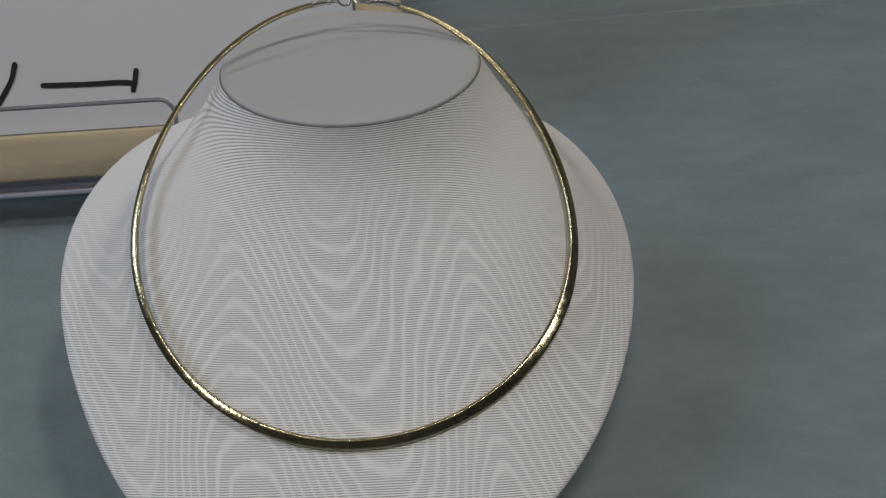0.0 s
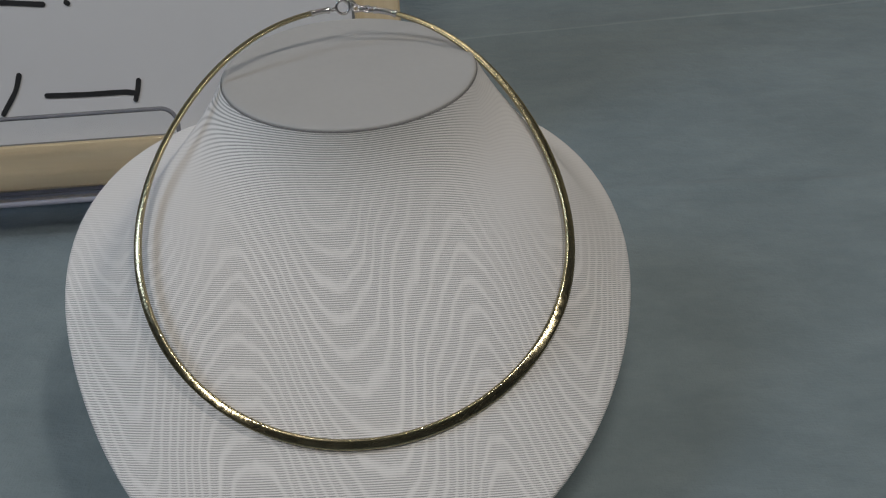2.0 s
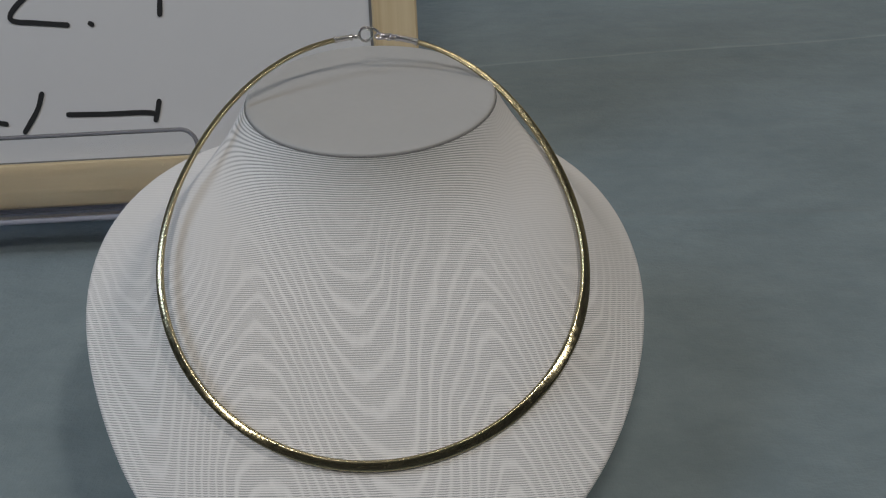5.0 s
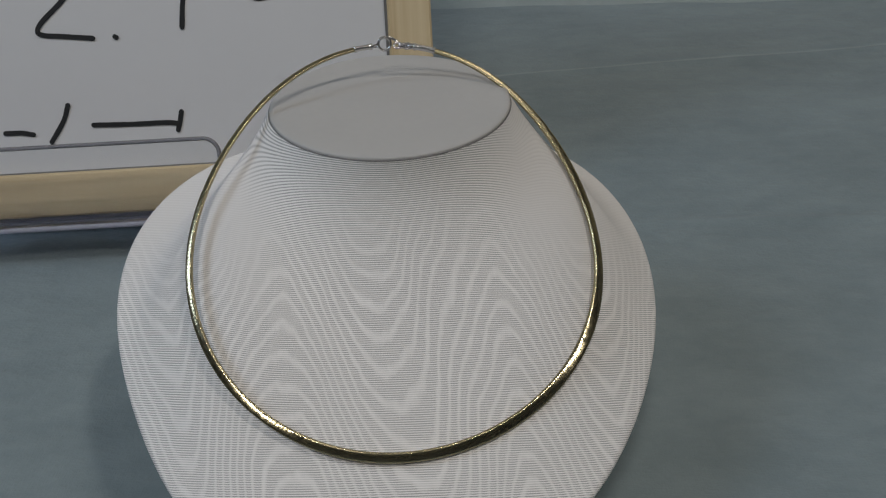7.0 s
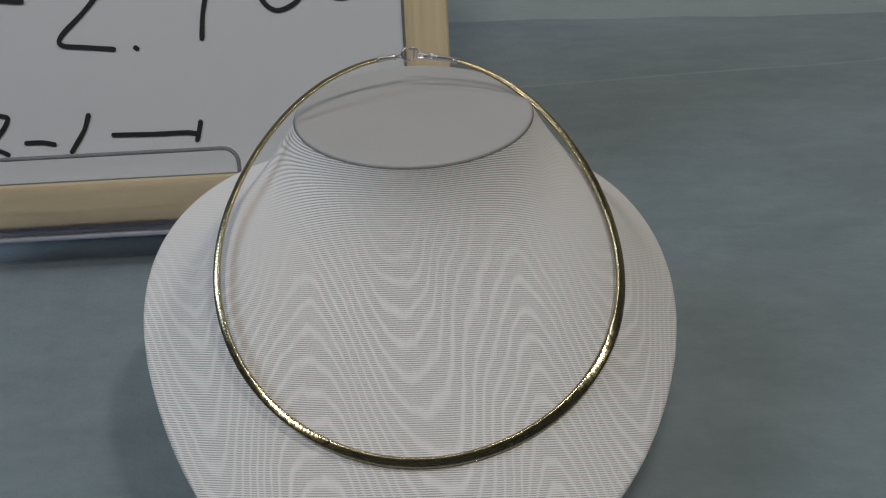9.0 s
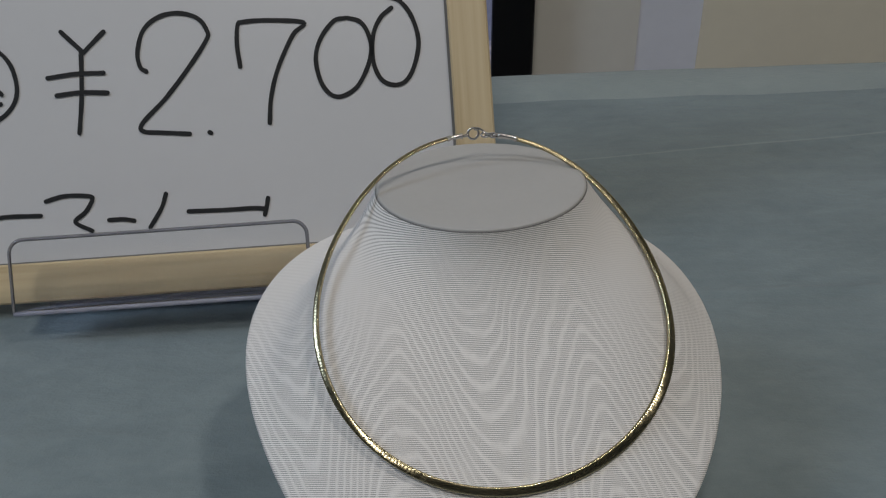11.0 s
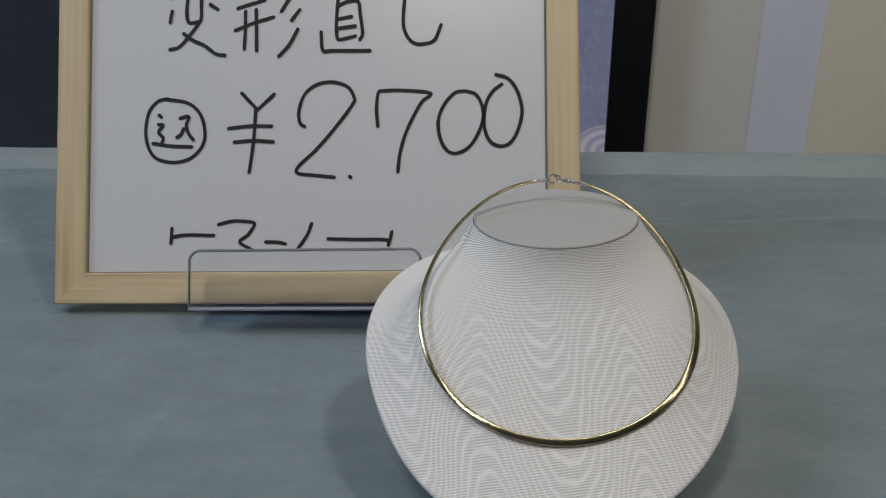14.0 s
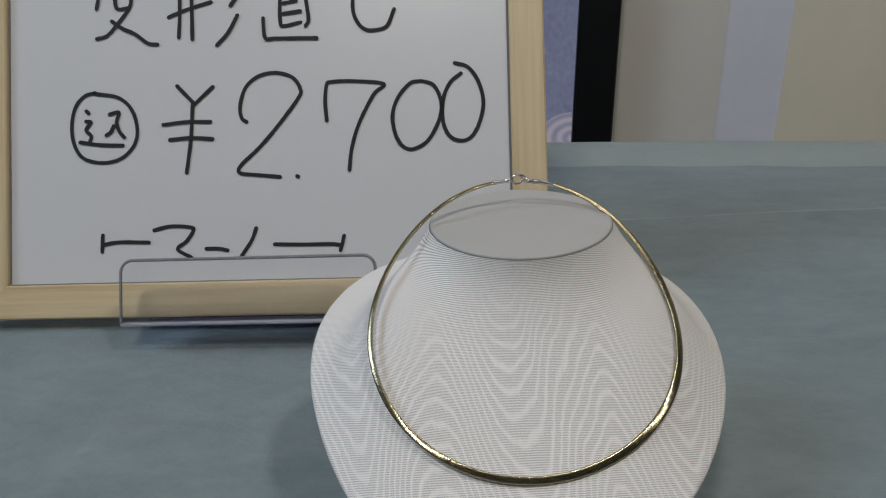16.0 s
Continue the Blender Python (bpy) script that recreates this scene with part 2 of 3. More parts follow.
def box(lo, hi, bevel=0.0, segments=2):
    bm = bmesh.new()
    c = [(a + b) / 2 for a, b in zip(lo, hi)]
    bmesh.ops.create_cube(bm, size=1, matrix=Matrix.Translation(c) @ Matrix.Diagonal((*[b - a for a, b in zip(lo, hi)], 1)))
    if bevel:
        bmesh.ops.bevel(bm, geom=bm.edges[:], offset=bevel, segments=segments, affect="EDGES", profile=0.5)
    return bm


def rings_to_bm(rings, closed_u=True, cap_first=False, cap_last=False):
    """A skin over rows of points."""
    bm = bmesh.new()
    rows = [[bm.verts.new(p) for p in r] for r in rings]
    n = len(rows[0])
    for a, b in zip(rows, rows[1:]):
        for i in range(n if closed_u else n - 1):
            j = (i + 1) % n
            bm.faces.new((a[i], a[j], b[j], b[i]))
    if cap_first:
        bm.faces.new(rows[0][::-1])
    if cap_last:
        bm.faces.new(rows[-1])
    return bm


def smooth_line(points, steps=6):
    """Catmull-Rom through 2D or 3D points."""
    p = [Vector(q) for q in points]
    if len(p) < 3:
        return [p[0].lerp(p[-1], k / steps) for k in range(steps + 1)]
    p = [2 * p[0] - p[1], *p, 2 * p[-1] - p[-2]]
    out = []
    for a, b, c, d in zip(p, p[1:], p[2:], p[3:]):
        for k in range(steps):
            s = k / steps
            out.append(0.5 * (2 * b + (c - a) * s + (2 * a - 5 * b + 4 * c - d) * s * s + (3 * b - a - 3 * c + d) * s ** 3))
    return [*out, p[-2]]


def tube(points, radius, sides=8, closed=False):
    pts = [Vector(p) for p in points]
    rings = []
    n = len(pts)
    for i, p in enumerate(pts):
        d = (pts[(i + 1) % n] - pts[i - 1]) if closed else (pts[min(i + 1, n - 1)] - pts[max(i - 1, 0)])
        q = d.to_track_quat("Z", "Y").to_matrix()
        r = radius(i / (n - 1)) if callable(radius) else radius
        rings.append([p + q @ Vector((r * math.cos(a), r * math.sin(a), 0)) for a in (2 * math.pi * k / sides for k in range(sides))])
    if closed:
        rings.append(rings[0])
        bm = rings_to_bm(rings)
        bmesh.ops.remove_doubles(bm, verts=bm.verts, dist=1e-7)
        return bm
    return rings_to_bm(rings, cap_first=True, cap_last=True)


# ---- the room ----
FLOOR = -0.72
floor = tagged(mesh_object("floor", box((-3.2, -3.2, FLOOR - 0.1), (3.2, 1.5, FLOOR)), M_FLOOR, False), "grey speckled hall floor under the table", "floor", kind="structure")
ceiling = tagged(mesh_object("ceiling", box((-3.2, -3.2, 1.9), (3.2, 1.5, 2.0)), M_CEILING, False), "plain grey ceiling over the room", "ceiling", kind="structure")
tagged(mesh_object("wall_west", box((-3.3, -3.2, FLOOR), (-3.2, 1.5, 1.9)), M_HALL, False), "plain grey wall of the room", "wall", kind="structure")
tagged(mesh_object("wall_east", box((3.2, -3.2, FLOOR), (3.3, 1.5, 1.9)), M_HALL, False), "plain grey wall of the room", "wall", kind="structure")
tagged(mesh_object("wall_south", box((-3.3, -3.3, FLOOR), (3.3, -3.2, 1.9)), M_HALL, False), "plain grey wall of the room", "wall", kind="structure")
wall_north = tagged(mesh_object("wall_north", box((-3.2, 1.24, FLOOR), (3.2, 1.34, 1.9)), M_WALL, False), "beige partition wall behind the table", "wall", kind="structure")

BACK = 1.20
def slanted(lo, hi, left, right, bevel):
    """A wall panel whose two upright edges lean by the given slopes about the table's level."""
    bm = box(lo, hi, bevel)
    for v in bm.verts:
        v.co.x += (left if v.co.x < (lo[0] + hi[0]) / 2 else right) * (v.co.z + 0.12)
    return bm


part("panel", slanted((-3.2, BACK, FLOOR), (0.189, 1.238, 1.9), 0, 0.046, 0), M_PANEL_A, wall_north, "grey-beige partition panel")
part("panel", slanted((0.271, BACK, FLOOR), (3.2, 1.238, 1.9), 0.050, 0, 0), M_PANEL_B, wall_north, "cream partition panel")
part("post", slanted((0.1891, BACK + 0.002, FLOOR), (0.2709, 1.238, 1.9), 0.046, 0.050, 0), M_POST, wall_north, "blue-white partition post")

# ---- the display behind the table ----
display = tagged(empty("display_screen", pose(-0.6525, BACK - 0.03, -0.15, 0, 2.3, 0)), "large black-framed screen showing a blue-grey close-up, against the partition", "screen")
part("housing", box((-0.70, -0.004, -0.30), (0.695, 0.026, 0.62), 0.004), M_BEZEL, display)
part("rail", box((0.645, -0.022, -0.30), (0.699, 0.0, 0.62), 0.004), M_BEZEL, display, "glossy black frame rail")
part("rail", box((-0.70, -0.022, -0.30), (-0.645, 0.0, 0.62), 0.004), M_BEZEL, display, "glossy black frame rail")
part("rail", box((-0.645, -0.022, 0.57), (0.645, 0.0, 0.62), 0.004), M_BEZEL, display, "glossy black frame rail")
part("rail", box((-0.645, -0.022, -0.30), (0.645, 0.0, -0.25), 0.004), M_BEZEL, display, "glossy black frame rail")
part("panel", box((-0.645, -0.008, -0.25), (0.645, -0.0045, 0.57)), M_SCREEN, display, "lit screen with a blue-grey picture", m=pose(0, 0, 0))

# ---- the table and its cloth ----
table = tagged(empty("display_table", pose(0, 0, FLOOR)), "display table covered by a pale teal cloth", "table")
part("tabletop", box((-1.15, -0.42, -FLOOR - 0.032), (1.15, 0.638, -FLOOR - 0.006), 0.003), M_BACKING, table)
for x in (-1.08, 1.08):
    for y in (-0.36, 0.58):
        part("leg", box((x - 0.02, y - 0.02, 0), (x + 0.02, y + 0.02, -FLOOR - 0.032), 0.002), M_BACKING, table)


def cloth_height(x, y):
    """Slow waves, ironed folds and small puckers of the cloth."""
    h = 0.0011 * noise.noise(Vector((x * 5, y * 9, 0.3))) + 0.0009 * noise.noise(Vector((x * 17, y * 31, 2.1)))
    for x0, y0, slope, height, lo, hi in ((0.03, 0.486, 0.15, 0.0015, -0.03, 0.42), (-0.4, 0.417, 0.01, 0.0018, -0.9, -0.30), (-0.27, 0.230, 0.02, 0.0012, -0.6, -0.17), (0.1, 0.330, 0.03, 0.0013, 0.05, 0.5)):
        d = (y - y0 - slope * (x - x0) - 0.004 * noise.noise(Vector((x * 9, 4.0, y0 * 50)))) / 0.0034
        fade = 1 / (1 + math.exp(-(x - lo) / 0.02)) / (1 + math.exp((x - hi) / 0.02))
        h += height * fade * math.exp(-d * d)
    for x0, y0, lean, height, lo, hi in ((-0.212, 0.19, 0.05, 0.0020, 0.0, 0.26), (0.36, 0.3, -0.1, 0.0010, -0.2, 0.5), (-0.47, 0.3, 0.05, 0.0012, 0.0, 0.5)):
        d = (x - x0 - lean * (y - y0)) / 0.006
        fade = 1 / (1 + math.exp(-(y - lo) / 0.02)) / (1 + math.exp((y - hi) / 0.02))
        h += height * fade * math.exp(-d * d)
    near = min(1.0, max(0.0, math.hypot((x + 0.03) / 0.09, (y - 0.22) / 0.08) - 1))
    board = min(1.0, max(0.0, abs(y - 0.34) / 0.04 - 1)) if -0.34 < x < 0.0 else 1.0
    return (h - 0.0015) * near * board - 0.0005


def cloth_mesh():
    xs = [-1.2 + 0.6 * k / 20 for k in range(20)] + [-0.6 + 1.1 * k / 220 for k in range(221)] + [0.5 + 0.7 * k / 20 for k in range(1, 21)]
    ys = [-0.46 + 0.5 * k / 25 for k in range(25)] + [0.04 + 0.612 * k / 440 for k in range(441)]
    rows = [[(x, ys[0] - 0.004, -0.26 + 0.0 * x) for x in xs]]
    rows += [[(x, y, cloth_height(x, y)) for x in xs] for y in ys]
    rows.append([(x, ys[-1] + 0.006, -0.008) for x in xs])
    rows.append([(x, ys[-1] + 0.010 + 0.006 * math.sin(x * 14), -0.30) for x in xs])
    return rings_to_bm(rows, closed_u=False)


cloth = tagged(mesh_object("tablecloth", cloth_mesh(), M_CLOTH), "pale teal woven tablecloth with faint folds, over the table", "tablecloth")


def hem_mesh():
    rows = []
    xs = [-1.2 + 2.4 * k / 160 for k in range(161)]
    for y, z in ((0.594, -0.0035), (0.600, 0.0010), (0.605, 0.0030), (0.611, 0.0046), (0.622, 0.0052), (0.634, 0.0045), (0.654, -0.0005), (0.662, -0.006), (0.666, -0.22)):
        rows.append([(x, y + 0.014 * x + 0.0012 * noise.noise(Vector((x * 11, 7.7, 0))), z + 0.0008 * noise.noise(Vector((x * 13, y * 40, 1)))) for x in xs])
    return rings_to_bm(rows, closed_u=False)


hem = tagged(mesh_object("cloth_hem", hem_mesh(), M_HEM), "paler green folded cloth strip along the table's far edge", "cloth strip")

# ---- the whiteboard ----
WIDE, HIGH, RAIL = 0.2702, 0.212, 0.0182
BOARD = Matrix.Translation((-0.3059, 0.3247, 0.0218)) @ Matrix((
    (0.99714, -0.04060, 0.06375, 0), (0.07503, 0.42998, -0.89972, 0), (0.00911, 0.90193, 0.43180, 0), (0, 0, 0, 1)))
board = tagged(empty("whiteboard", BOARD), "whiteboard in a pale pine frame with a handwritten price, leaning back", "whiteboard")
part("panel", box((-0.003, -0.003, -0.003), (WIDE + 0.003, HIGH + 0.003, 0.0)), M_WHITE, board, "white glossy writing surface")
part("backing", box((-0.005, -0.005, -0.0054), (WIDE + 0.005, HIGH + 0.005, -0.0035)), M_BACKING, board)


def rail_mesh(length):
    """A mitred rail along x, its inner edge on y = 0, with a bevel to the panel and rounded edges."""
    profile = ((0.0, -0.002), (0.0, 0.0030), (-0.0008, 0.0038), (-0.0060, 0.0042), (-0.0120, 0.0045), (-0.0165, 0.0046), (-RAIL + 0.0008, 0.0046), (-RAIL, 0.0036), (-RAIL, -0.0050), (-RAIL + 0.001, -0.0058), (-0.006, -0.0058), (-0.0055, -0.002))
    n = 30
    rows = []
    for k in range(n + 1):
        s = k / n
        rows.append([(y + s * (length - 2 * y), y, z + 0.00012 * noise.noise(Vector((s * 9, y * 200, 3)))) for y, z in profile])
    return rings_to_bm(rows, cap_first=True, cap_last=True)


part("rail", rail_mesh(WIDE), M_WOOD, board, "pale pine frame rail")
part("rail", rail_mesh(WIDE), M_WOOD, board, "pale pine frame rail", m=pose(WIDE, HIGH, 0, 0, 0, 180))
part("rail", rail_mesh(HIGH), M_WOOD, board, "pale pine frame rail", m=pose(WIDE, 0, 0, 0, 0, 90))
part("rail", rail_mesh(HIGH), M_WOOD, board, "pale pine frame rail", m=pose(0, HIGH, 0, 0, 0, -90))
for lo, hi in (((0.0, 0.0), (0.0009, HIGH)), ((WIDE - 0.0012, 0.0), (WIDE, HIGH)), ((0.0009, 0.0), (WIDE - 0.0012, 0.0006))):
    part("joint", box((*lo, 0.0002), (*hi, 0.0008)), M_GAP, board, "dark joint between frame and panel")
part("nail", box((WIDE + 0.0015, 0.1700, 0.003), (WIDE + 0.0050, 0.1712, 0.0046), 0.0002), M_INK, board, "small dark nail")

# handwriting: strokes in millimetres from the panel's lower corner
WRITING = {}
WRITING['hen'] = [[(59.8,172.1), (64.6,168.5)],[(49.7,162.6), (62.7,165.5), (74.2,167.2)],[(59.6,162.6), (59.1,153.2), (60.6,147.7), (67.1,148.2)],[(67.8,164.4), (67.9,156.2), (67.4,148.9), (61.4,140.6), (54.8,133.5), (49.0,131.9)],[(57.3,141.1), (63.2,136.9), (70.0,133.7), (76.9,128.5), (82.3,127.6)],[(50.2,154.8), (49.0,148.1)],[(73.4,158.1), (77.8,155.2)]]
WRITING['kei'] = [[(90.0,155.2), (98.4,157.6), (106.1,159.6)],[(88.5,142.1), (98.5,145.8), (111.6,149.4)],[(94.7,153.3), (94.6,142.0), (94.0,131.0)],[(101.1,154.1), (101.3,141.7), (101.4,129.7)],[(121.2,160.4), (116.2,152.6)],[(127.2,153.2), (122.3,147.1)],[(126.0,141.6), (121.1,132.8), (114.8,126.0)]]
WRITING['choku'] = [[(155.3,171.6), (150.7,162.7), (149.1,148.5), (149.2,136.9), (151.2,134.9), (160.0,136.6)],[(140.1,160.8), (151.7,163.4), (165.5,166.9)],[(150.4,154.8), (155.0,156.9), (161.6,157.0), (162.9,149.7), (164.3,138.1), (162.7,134.5)],[(150.8,147.1), (157.7,148.2)],[(150.8,141.5), (160.0,142.5)],[(139.9,139.5), (141.0,128.9), (146.9,128.4), (168.6,127.8)]]
WRITING['shi'] = [[(189.1,159.4), (188.1,143.9), (190.0,136.3), (194.2,131.6), (199.7,130.8), (206.2,132.9), (210.1,141.6)]]
WRITING['circle'] = [[(46.9,102.3), (60.5,99.6), (68.1,92.2), (70.7,81.2), (68.4,73.0), (61.2,66.6), (51.1,64.8), (40.9,67.6), (35.9,75.3), (34.7,85.3), (36.8,95.2), (41.8,101.0), (47.6,102.6)]]
WRITING['komi'] = [[(42.7,93.0), (44.1,91.7)],[(42.5,87.4), (45.2,86.7), (42.6,82.8), (45.4,79.4), (44.7,76.8)],[(39.3,76.2), (50.9,74.4), (62.7,73.8)],[(55.6,90.8), (60.7,91.7), (59.4,86.4), (60.9,81.4), (63.6,78.1)],[(57.8,84.5), (56.2,81.2), (53.8,79.6)]]
WRITING['yen'] = [[(92.7,104.8), (101.5,95.4)],[(112.1,103.7), (104.2,96.6), (100.9,93.7)],[(101.2,96.0), (100.4,82.3), (99.5,72.5), (97.4,58.2)],[(85.0,84.2), (97.7,85.3), (110.6,85.0)],[(88.5,76.0), (99.5,76.7), (111.7,75.8)]]
WRITING['two'] = [[(130.1,84.3), (127.5,86.6), (126.8,93.2), (130.0,102.9), (137.2,108.6), (146.4,110.0), (155.2,107.2), (159.2,101.2), (158.5,96.7), (148.8,83.9), (137.5,71.1), (127.7,62.2), (125.4,58.4), (127.7,56.7), (134.3,56.0), (147.7,54.5)]]
WRITING['dot'] = [[(156.8,54.7), (157.4,54.3)]]
WRITING['seven'] = [[(173.2,83.7), (172.5,93.8), (173.5,102.8), (176.4,104.1), (187.7,104.1), (203.8,102.1), (199.0,97.4), (194.2,89.4), (189.3,78.9), (186.1,67.7), (184.8,57.1)]]
WRITING['zero_a'] = [[(223.0,102.9), (217.6,101.8), (211.2,94.5), (208.2,85.5), (209.5,75.3), (213.3,68.8), (218.7,67.1), (226.0,70.8), (231.4,79.0), (234.0,87.6), (233.1,95.0), (229.7,100.8), (224.0,102.9)]]
WRITING['zero_b'] = [[(241.5,111.8), (248.4,109.3), (253.7,101.5), (256.1,90.3), (253.5,79.2), (249.0,72.3), (243.3,70.8), (237.7,73.8), (234.6,82.1), (235.3,93.9), (239.2,101.9), (244.6,106.2)]]
WRITING['bar_l'] = [[(51.2,25.9), (50.8,17.2)],[(51.4,20.8), (60.4,22.0), (76.4,21.5)]]
WRITING['ma'] = [[(79.3,27.9), (88.5,29.8), (99.1,29.0), (100.5,27.1), (96.9,21.7), (92.0,17.5), (99.3,13.0)]]
WRITING['dash'] = [[(107.5,17.4), (114.0,17.3), (119.0,16.3)]]
WRITING['no'] = [[(134.5,27.7), (132.0,21.3), (126.2,12.8)]]
WRITING['bar_r'] = [[(144.3,18.9), (160.5,18.4), (174.5,18.3), (179.6,17.6)],[(181.3,22.5), (180.4,18.6), (179.3,15.0)]]
PEN = 0.00104


def stroke_mesh(strokes, height=0.0004):
    bm = bmesh.new()
    for k, stroke in enumerate(strokes):
        line = [Vector((p[0] / 1000, p[1] / 1000)) for p in smooth_line(stroke, 7)]
        top = height + 0.00006 * k
        left, right = [], []
        n = len(line)
        for i, p in enumerate(line):
            d = (line[min(i + 1, n - 1)] - line[max(i - 1, 0)]).normalized()
            side = Vector((-d.y, d.x))
            w = PEN * (1 + 0.12 * noise.noise(Vector((p.x * 160, p.y * 160, k))))
            left.append(p + side * w)
            right.append(p - side * w)
        d0, d1 = (line[1] - line[0]).normalized(), (line[-1] - line[-2]).normalized()
        outline = list(left)
        a1 = math.atan2(d1.y, d1.x)
        outline += [line[-1] + PEN * Vector((math.cos(a1 + a), math.sin(a1 + a))) for a in (1.0, 0.5, 0.0, -0.5, -1.0)]
        end = len(outline)
        a0 = math.atan2(d0.y, d0.x)
        back = [line[0] + PEN * Vector((math.cos(a0 + a), math.sin(a0 + a))) for a in (-2.1, -2.6, -3.14, -3.7, -4.2)]
        vl = [bm.verts.new((*q, top)) for q in left]
        vr = [bm.verts.new((*q, top)) for q in right]
        for i in range(n - 1):
            bm.faces.new((vl[i], vr[i], vr[i + 1], vl[i + 1]))
        tip = [bm.verts.new((*q, top)) for q in outline[len(left):end]]
        bm.faces.new([vl[-1], *tip, vr[-1]])
        tail = [bm.verts.new((*q, top)) for q in back]
        bm.faces.new([vr[0], *tail, vl[0]])
    return bm


for strokes in WRITING.values():
    part("character", stroke_mesh(strokes), M_INK, board, "black marker handwriting")

# ---- the clear stand under the board ----
stand = tagged(empty("sign_stand", pose(-0.162, 0.318, 0.0, 0, 0, 3.6)), "clear acrylic easel stand holding the whiteboard", "stand")


ON_BOARD = stand.matrix_world.inverted() @ BOARD
LIP_L, LIP_R, LIP_LOW, LIP_TOP, LIP_OUT = 0.0730, 0.2015, -0.0208, 0.0112, 0.030


def lip_edge():
    """The lip's rounded edge: up one side, over the top and down the other, in the board's plane."""
    c = 0.0062
    pts = [(LIP_L, LIP_LOW + (LIP_TOP - c - LIP_LOW) * k / 6) for k in range(6)]
    pts += [(LIP_L + c - c * math.cos(a), LIP_TOP - c + c * math.sin(a)) for a in (math.pi / 2 * k / 8 for k in range(9))]
    pts += [(LIP_R - c + c * math.sin(a), LIP_TOP - c + c * math.cos(a)) for a in (math.pi / 2 * k / 8 for k in range(9))]
    return pts + [(LIP_R, LIP_TOP - c + (LIP_LOW + c - LIP_TOP) * k / 6) for k in range(1, 7)]


def sheet(outline, low, high):
    bm = bmesh.new()
    face = bm.faces.new([bm.verts.new((x, y, low)) for x, y in outline])
    out = bmesh.ops.extrude_face_region(bm, geom=[face])
    for v in out["geom"]:
        if isinstance(v, bmesh.types.BMVert):
            v.co.z = high
    return bm


part("lip", sheet(lip_edge(), LIP_OUT - 0.0007, LIP_OUT + 0.0007), M_ACRYLIC, stand, "clear front lip with rounded corners", False, ON_BOARD)
part("lip_edge", tube([(x, y, LIP_OUT) for x, y in lip_edge()], 0.00082, 10), M_ACRYLIC_EDGE, stand, "polished grey-looking clear edge", True, ON_BOARD)
part("bend", tube([(LIP_L + (LIP_R - LIP_L) * k / 10, LIP_LOW, LIP_OUT) for k in range(11)], 0.0011, 10), M_ACRYLIC_FOOT, stand, "pale bend at the foot of the lip", True, ON_BOARD)
clear = [part("ledge", box((LIP_L, LIP_LOW - 0.0007, -0.012), (LIP_R, LIP_LOW + 0.0007, LIP_OUT), 0.0003), M_ACRYLIC_FOOT, stand, "clear ledge under the board", False, ON_BOARD),
         part("foot", box((-0.067, 0.012, 0.0002), (0.060, 0.07, 0.0016), 0.0003), M_ACRYLIC, stand, "clear foot plate"),
         part("back_rest", sheet([(LIP_L, LIP_LOW), (LIP_R, LIP_LOW), (LIP_R, 0.09), (LIP_L, 0.09)], -0.0130, -0.0105), M_ACRYLIC, stand, "clear back rest", False, ON_BOARD)]
for pane in clear:
    pane.visible_shadow = False

# ---- the necklace bust ----
RIM_C, RIM_YAW, RIM_LEAN = Vector((-0.0267, 0.1972, 0.0496)), radians(13.4), radians(66.7)
CAP_C, CAP_R = Vector((-0.0277, 0.2393, 0.0966)), 0.0353


def frame_of(yaw, lean):
    u = Vector((math.cos(yaw), math.sin(yaw), 0))
    ahead = Vector((-math.sin(yaw), math.cos(yaw), 0))
    return u, Vector((0, 0, math.cos(lean))) + ahead * math.sin(lean)


RIM_U, RIM_V = frame_of(RIM_YAW, RIM_LEAN)


def rim_point(a, shrink=0.0):
    r = 0.0759 + 0.0013 * math.cos(2 * a) + 0.0012 * math.sin(2 * a) + 0.0017 * math.cos(3 * a) + 0.0039 * math.sin(3 * a) - 0.0012 * math.cos(4 * a) - shrink
    return RIM_C + RIM_U * (r * math.cos(a)) + RIM_V * (r * math.sin(a))


def cap_point(a, r=CAP_R):
    a += RIM_YAW * 0.6
    return CAP_C + Vector((r * math.cos(a), r * math.sin(a), 0))


def skin_point(a, s):
    """From the neck's edge (s = 0) flaring to the rim (s = 1)."""
    p, q = cap_point(a), rim_point(a)
    gap = (q - p).length
    chord = (q - p) / gap
    front, back = max(0.0, -math.sin(a)) ** 2, max(0.0, math.sin(a))
    sag = 0.25 + 1.6 * back
    t0 = (chord * (1 - front) + Vector((0, 0, -1)) * (front + sag * (1 - front))).normalized() * gap * (1 - 0.25 * front)
    flat = 0.6 * max(front, min(1.0, 1.5 * back))
    t1 = ((q - RIM_C).normalized() * flat + chord * (1 - flat)).normalized() * gap * (1 - 0.15 * front)
    # rounded shoulders
    swell = ((0.0055 - 0.0020 * math.cos(a)) * (1 - front) + 0.0014 * front) * max(0.0, 1 - 2.2 * back)
    rise = RIM_U.cross(RIM_V) * swell * math.sin(math.pi * s) ** 2
    s2, s3 = s * s, s * s * s
    return p * (2 * s3 - 3 * s2 + 1) + t0 * (s3 - 2 * s2 + s) + q * (3 * s2 - 2 * s3) + t1 * (s3 - s2) + rise


bust = tagged(empty("necklace_bust", pose(-0.027, 0.215, 0.0)), "white moire silk necklace display bust standing on the cloth", "display bust")
ABOUT = bust.matrix_world.inverted()


